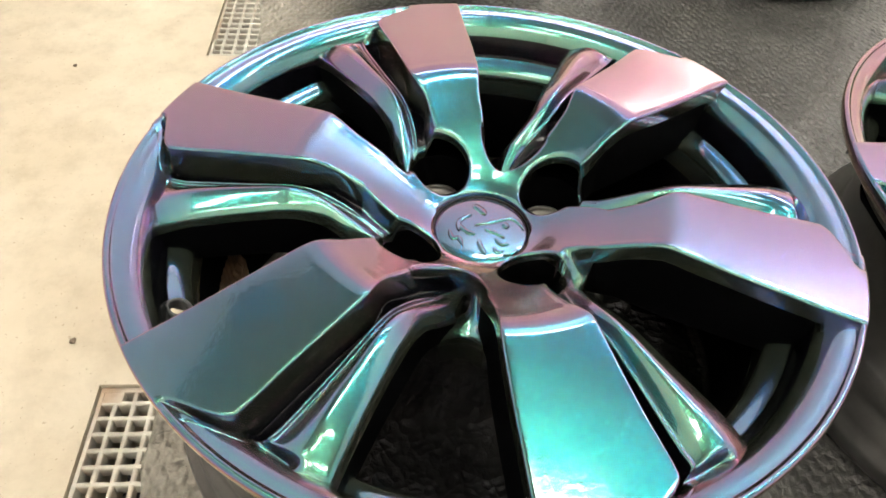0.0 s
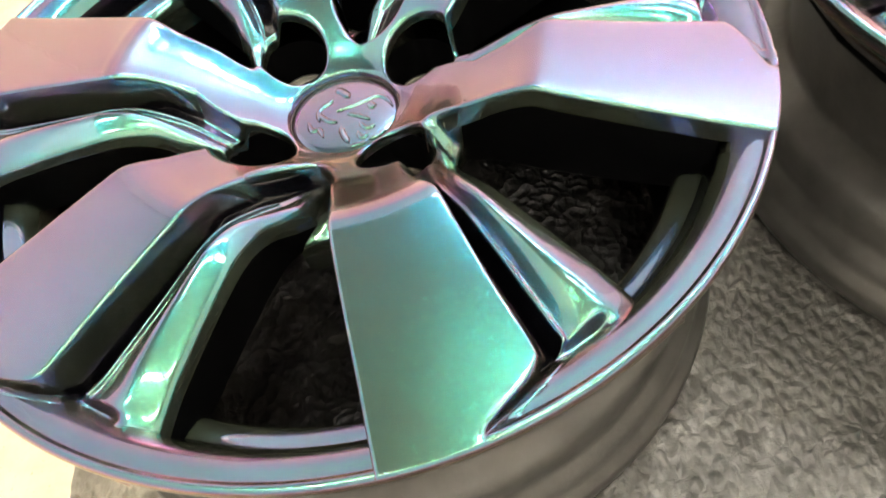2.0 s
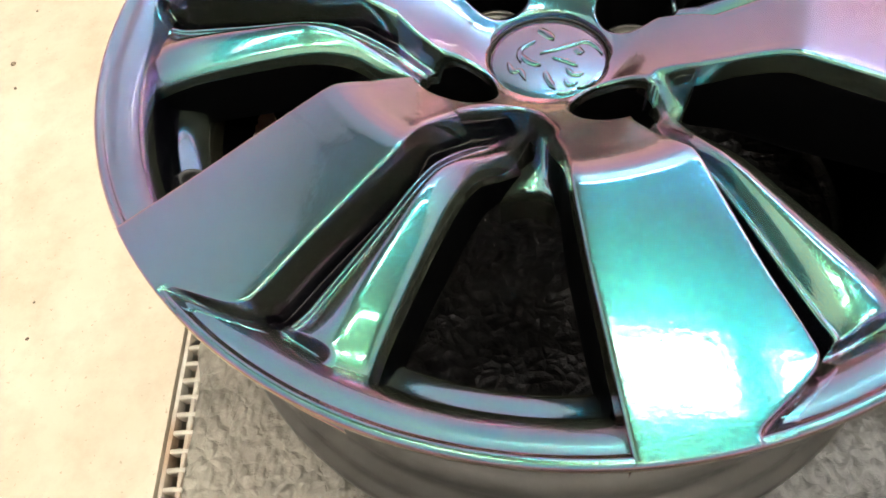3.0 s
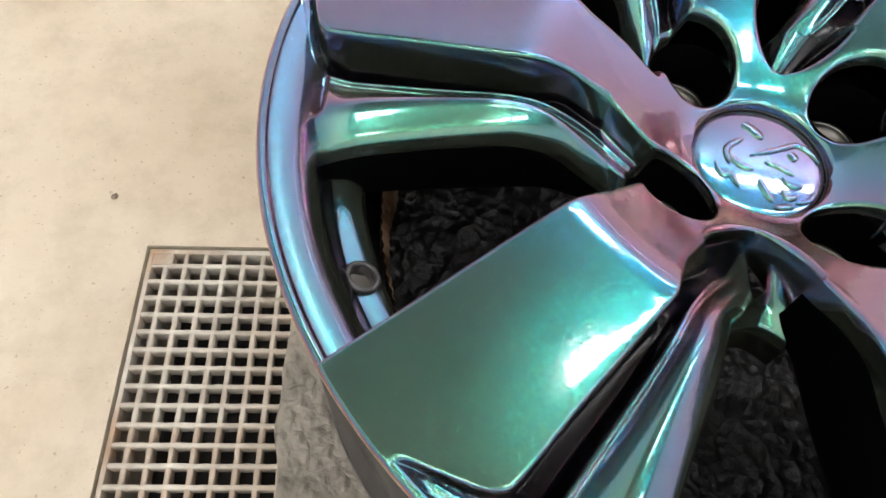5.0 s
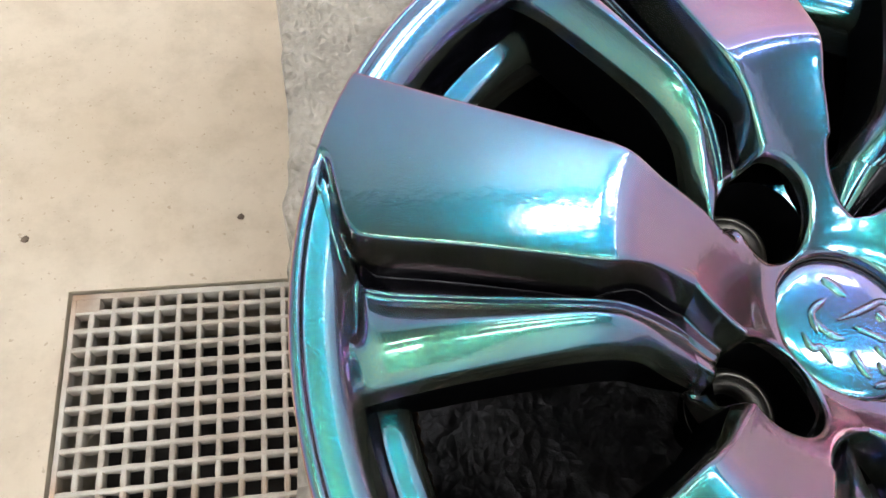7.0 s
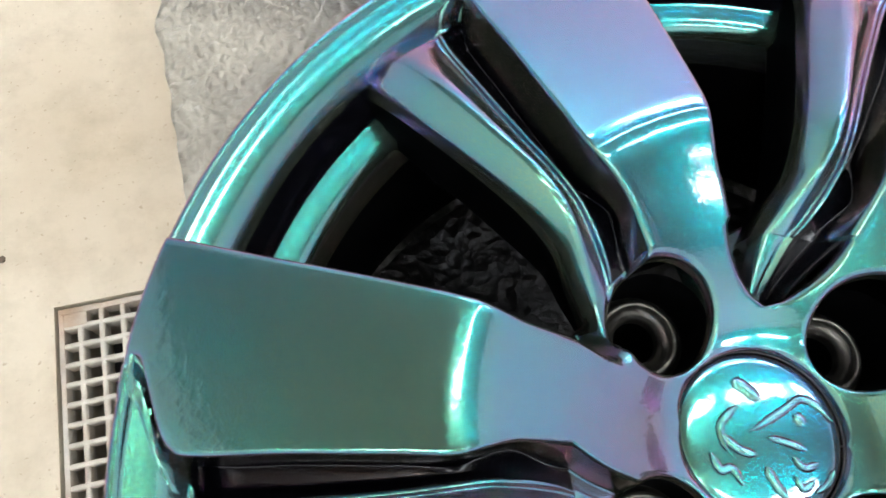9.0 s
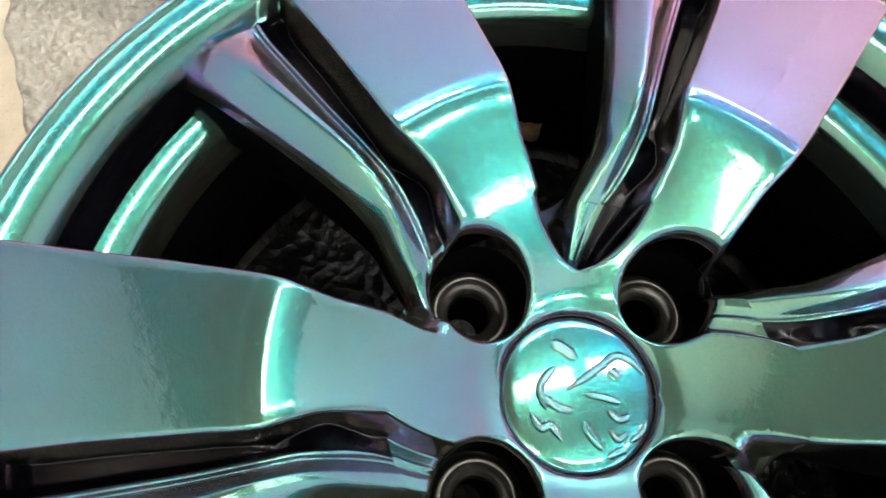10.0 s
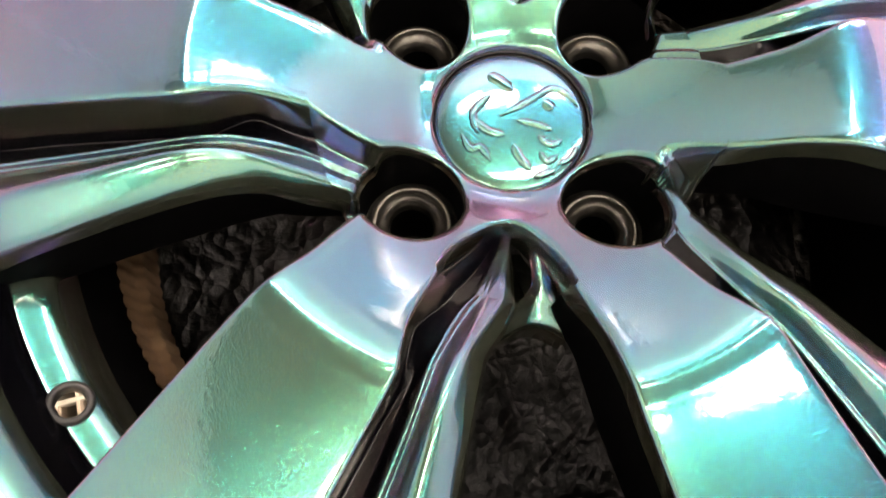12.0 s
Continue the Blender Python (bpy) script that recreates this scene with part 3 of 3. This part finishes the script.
def notch_web_mesh():
    """The sloping end of the opening between the slim arm and the next blade, turned down at its rounded edge."""
    rows = []
    for k in range(29):
        u = k / 28
        row = []
        for j in range(41):
            v = j / 40
            reach = 0.0490 + (0.0330 + 0.007 * (2 * v - 1) ** 2) * min(u / 0.8, 1.0)
            left, right = arm_outer(reach) - 40.0, 20.5 + edge_cw(max(reach, 0.07)) - 0.2
            bend = max(0.0, u - 0.8) / 0.2
            z = -0.0330 - 0.30 * (reach - 0.05) + 0.003 * (2 * v - 1) ** 2 - 0.0012 * smooth_step(0.6, 0.8, u) - 0.022 * bend ** 1.6
            row.append(polar(reach + 0.0022 * math.sin(min(bend, 0.5) * math.pi), left * (1 - v) + right * v, z))
        rows.append(row)
    return mesh_of("notch_web", grid_mesh(rows), PAINT, True)


def cap_mesh():
    prof = [(0.0001, -0.0362), (0.008, -0.0363), (0.018, -0.0367), (0.026, -0.0372), (0.0296, -0.0377), (0.0310, -0.0383), (0.0316, -0.0394), (0.0317, -0.05)]
    return mesh_of("centre_cap", lathe(prof, 96), PAINT, True)


def relief(pts, width, z, h):
    """A raised rounded stroke along a polyline, on the cap."""
    fine = []
    for i in range(len(pts) - 1):
        p0, p1, p2, p3 = (Vector((*pts[min(max(i + k, 0), len(pts) - 1)], 0)) for k in (-1, 0, 1, 2))
        for k in range(6):
            u = k / 6
            fine.append(0.5 * (2 * p1 + (p2 - p0) * u + (2 * p0 - 5 * p1 + 4 * p2 - p3) * u * u + (3 * p1 - p0 - 3 * p2 + p3) * u ** 3))
    fine.append(Vector((*pts[-1], 0)))
    n = len(fine)
    rows = []
    for i, p in enumerate(fine):
        d = (fine[min(i + 1, n - 1)] - fine[max(i - 1, 0)]).normalized()
        s = Vector((-d.y, d.x, 0))
        u = i / (n - 1)
        w = width * (0.25 + 0.75 * min(1.0, 5 * u, 5 * (1 - u)))
        rows.append([p + s * w * c + Vector((0, 0, z - 1.5 * p.length ** 2 + h * q)) for c, q in ((-1.05, -0.7), (-0.85, 0.2), (-0.55, 0.75), (-0.2, 1), (0.2, 1), (0.55, 0.75), (0.85, 0.2), (1.05, -0.7))])
    return mesh_of("badge_stroke", grid_mesh(rows), PAINT, True)


def build_badge(cap):
    """Plain raised strokes in place of the badge, in millimetres from the middle."""
    turn = Matrix.Rotation(radians(-9), 2)
    for stroke, half in (
        (((-10.0, 19.5), (-5.5, 17.5), (0.0, 13.0)), 2.4),
        (((-4.7, 0.8), (3.5, 6.0), (10.5, 11.0), (16.5, 15.0), (22.5, 13.0), (27.5, 7.5)), 1.5),
        (((13.0, 8.5), (15.0, 7.0), (16.5, 5.0)), 2.2),
        (((2.2, -0.8), (10.0, -2.0), (16.5, -4.0)), 1.4),
        (((-9.0, 10.0), (-15.5, 2.0), (-13.5, -7.0)), 1.5),
        (((-15.0, -1.5), (-9.0, -6.0), (-2.5, -7.4)), 1.6),
        (((0.8, -11.5), (3.5, -16.5), (8.0, -22.0)), 1.7),
        (((11.0, -7.0), (15.5, -10.5), (20.5, -8.5)), 1.4),
        (((11.5, -14.0), (14.5, -18.0), (18.5, -15.0)), 1.3),
        (((9.5, -25.0), (14.5, -22.5), (17.5, -21.5)), 1.4),
        (((19.0, -19.0), (24.5, -15.0), (26.5, -10.5)), 1.2),
        (((-20.0, -8.0), (-16.0, -14.0), (-12.0, -13.0), (-8.0, -19.0)), 1.5),
    ):
        pts = [tuple(turn @ Vector(p) / 1000) for p in stroke]
        part("badge_stroke", relief(pts, half * 1.25 / 1000, -0.0361, 0.0010), PAINT, cap)


VALVE_AT = -150.9


def valve_gap(p):
    d = abs((math.degrees(math.atan2(p.y, p.x)) - VALVE_AT + 180) % 360 - 180)
    return d < 1.9 and 0.1890 < math.hypot(p.x, p.y) < 0.1980 and p.z < -0.031


def rim_gap(p):
    """The slits round the blades' corners."""
    r, d = math.hypot(p.x, p.y), (math.degrees(math.atan2(p.y, p.x)) - SPOKE_AT[0]) % 60
    if 0.2034 < r < 0.2214 and p.z > -0.02:
        return edge_groove(r) - 3 < d < edge_groove(r) + 1.9
    return False


def valve_gap_outer(p):
    d = abs((math.degrees(math.atan2(p.y, p.x)) - VALVE_AT + 180) % 360 - 180)
    return d < 2.3 and p.z > -0.052 and p.z < -0.035


def build_wheel():
    w = thing("alloy_wheel", "alloy wheel in glossy teal to purple colour-shift paint, lying face up", "alloy wheel", "wheels on the bench", at=(0, 0, FACE))
    rim = [(0.206, -0.030), (0.2105, -0.020), (0.2170, -0.0150), (0.2232, -0.0115), (0.2256, -0.0080), (0.2262, -0.0045), (0.2261, -0.0018), (0.2253, 0.0000), (0.2240, 0.0007),
           (0.2226, 0.0001), (0.2217, -0.0014), (0.2211, -0.0021), (0.2204, -0.0025), (0.2180, -0.0028), (0.2150, -0.0037), (0.2120, -0.0053), (0.2092, -0.0076), (0.2068, -0.0106), (0.2050, -0.0138), (0.2040, -0.0160)]
    part("rim", lathe(rim, 1080, skip=rim_gap), PAINT, w, "rim lip in glossy colour-shift paint", True)
    well = [(0.2040, -0.0160), (0.2032, -0.0182), (0.2015, -0.0236), (0.2006, -0.0270), (0.1999, -0.0300), (0.1992, -0.0322), (0.1986, -0.0330)]
    part("rim_well", lathe(well, 240), GLOSS, w, "wall inside the lip, its dark reflection put in as gloss black", True)
    ledge = [(0.1986, -0.0330), (0.1972, -0.0338), (0.1950, -0.0344), (0.1925, -0.0352), (0.1900, -0.0364), (0.1878, -0.0381), (0.1862, -0.0404), (0.1852, -0.0440), (0.1848, -0.0600)]
    part("rim_ledge", lathe(ledge, 360, skip=valve_gap), PAINT, w, "", True)
    inner = [(0.1850, -0.0595), (0.1820, -0.075), (0.1795, -0.100), (0.1810, -0.125), (0.1850, -0.140)]
    part("inner_barrel", lathe(inner, 160), BLACK, w, "dark unpainted inside of the barrel, shade in its colour", True)
    outer = [(0.2060, -0.0300), (0.2040, -0.0330), (0.2020, -0.0370), (0.1960, -0.0430), (0.1890, -0.0500), (0.1862, -0.0600), (0.1850, -0.0750), (0.1835, -0.1080), (0.1860, -0.1180), (0.1990, -0.1260), (0.2045, -0.1310),
             (0.2050, -0.1440), (0.2075, -0.1500), (0.2125, -0.1530), (0.2140, -0.1600), (0.2165, -0.1650), (0.2205, -0.1680), (0.2222, -0.1720), (0.2222, -0.1800), (0.2205, -0.1850), (0.2160, -0.1862), (0.2085, -0.1840), (0.2010, -0.1770)]
    part("outer_barrel", lathe(outer, 240, skip=valve_gap_outer), BARREL, w, "grey lacquered outside of the barrel", True)
    part("barrel_foot", lathe([(0.1850, -0.1395), (0.1880, -0.160), (0.1955, -0.1765), (0.1985, -0.1790), (0.2010, -0.1772)], 160), BLACK, w, "", True)
    # strips of embossed paper stuck inside the barrel
    for first, last, top, low in ((-184, -140, -0.086, -0.138), (76, 81, -0.122, -0.139)):
        rows = []
        for k in range(2 * (last - first) + 1):
            deg = first + 0.5 * k
            row = []
            for j in range(13):
                u = j / 12
                em = 0.0011 * math.sin(radians(deg) * 85 + j * 1.45) * math.sin(radians(deg) * 85 - j * 1.45)
                row.append(polar(0.1782 + 0.0008 * abs(u - 0.5) - em - 0.003 * smooth_step(0.4, 0.5, u), deg, top + (low - top) * u))
            rows.append(row)
        part("paper_strip", grid_mesh(rows), TAN, w, "tan embossed paper strip inside the barrel", True)
    sp, sb, gv = spoke_meshes()
    for s in SPOKE_AT:
        o = part("spoke", sp, PAINT, w)
        o.rotation_euler = (0, 0, radians(s))
        part("spoke_back", sb, BLACK, o, "dark flanks and back, shade in their colour")
        part("groove", gv, GLOSS, o, "deep gloss-black groove beside the blade, shade put into its colour")
    part("hub", hub_mesh(), PAINT, w)
    nf, ng, nw = notch_mesh(False), notch_mesh(True), notch_web_mesh()
    for s in (V_AT, V_AT + 180):
        part("notch_floor", nf, PAINT, w).rotation_euler = (0, 0, radians(s))
        part("notch_web", nw, PAINT, w).rotation_euler = (0, 0, radians(s))
        part("notch_groove", ng, GLOSS, w, "gloss-black end of the groove, shade put into its colour").rotation_euler = (0, 0, radians(s))
    ring = lathe([(0.0319, -0.0385), (0.0324, -0.0372), (0.0327, -0.06), (0.0318, -0.062)], 96)
    part("cap_gap", ring, RUBBER, w, "thin dark joint round the cap", True)
    cap = part("centre_cap", cap_mesh(), PAINT, w, "round domed cap with a raised badge")
    build_badge(cap)
    seat = lathe([(0.0203, -0.0620), (0.0174, -0.0615), (0.0171, -0.0578), (0.0166, -0.0570), (0.0150, -0.0567), (0.0144, -0.0576), (0.0138, -0.0590), (0.0122, -0.0597), (0.0102, -0.0612), (0.0096, -0.0625), (0.0092, -0.0660)], 64)
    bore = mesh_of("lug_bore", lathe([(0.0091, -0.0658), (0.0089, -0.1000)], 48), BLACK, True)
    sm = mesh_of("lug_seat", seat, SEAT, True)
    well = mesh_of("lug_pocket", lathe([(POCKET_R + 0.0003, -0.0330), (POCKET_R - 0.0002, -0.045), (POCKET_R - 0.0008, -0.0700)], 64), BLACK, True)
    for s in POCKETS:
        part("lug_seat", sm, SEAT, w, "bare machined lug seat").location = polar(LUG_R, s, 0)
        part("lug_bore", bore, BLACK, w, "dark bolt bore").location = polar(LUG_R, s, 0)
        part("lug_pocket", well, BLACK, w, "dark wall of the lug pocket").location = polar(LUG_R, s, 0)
    grommet = lathe([(0.0072, -0.006), (0.0070, 0.0010), (0.0074, 0.0022), (0.0086, 0.0028), (0.0100, 0.0024), (0.0108, 0.0012), (0.0110, -0.0006), (0.0104, -0.003), (0.0080, -0.007)], 48)
    g = part("valve_hole", grommet, RUBBER, w, "valve hole with a raised ring, no valve fitted", True)
    g.matrix_basis = Matrix.Translation(polar(0.1943, VALVE_AT, -0.0347)) @ Matrix.Rotation(radians(VALVE_AT), 4, "Z") @ Matrix.Rotation(radians(-22), 4, "Y") @ Matrix.Scale(0.74, 4)
    return w


build_floor()
build_shell()
build_bench()
build_film()
wheel = build_wheel()
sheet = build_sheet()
for a, d, turn in ((0.480, 0.0, 17), (-0.005, 0.81, 40), (0.524, 0.815, 8)):
    p = E1 * a + E2 * d
    copy_thing(wheel, Matrix.Translation((p.x, p.y, FACE)) @ Matrix.Rotation(radians(turn), 4, "Z"))
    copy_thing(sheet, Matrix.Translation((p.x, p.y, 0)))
build_lights()


def build_debris():
    bm = bmesh.new()
    spots = [ROOM.inverted() @ Vector((x, y, 0)) for x, y in ((-0.873, 0.500), (-0.484, 0.587), (-1.355, 1.525), (-1.522, 1.010))]
    for k in range(16):
        s = random.uniform(0.0025, 0.006)
        at = Vector((random.uniform(-1.6, -0.74), random.uniform(-0.6, 2.2), s * 0.3))
        if k < 4:
            s = 0.0075
            at = spots[k] + Vector((0, 0, s * 0.3))
        got = bmesh.ops.create_icosphere(bm, subdivisions=1, radius=s)["verts"]
        for v in got:
            v.co = Vector((v.co.x * random.uniform(0.7, 1.3), v.co.y * random.uniform(0.7, 1.3), v.co.z * 0.45)) + at
    ob = new("floor_debris", mesh_of("floor_debris", bm, metal_mat("brown_crumbs", (0.16, 0.12, 0.08), 0.9, 0.0)))
    ob.matrix_basis = ROOM
    tagged(ob, "small brown crumbs of dirt scattered over the floor", "debris", kind="stuff")


build_debris()
for g in GRATES:
    build_grate(g)
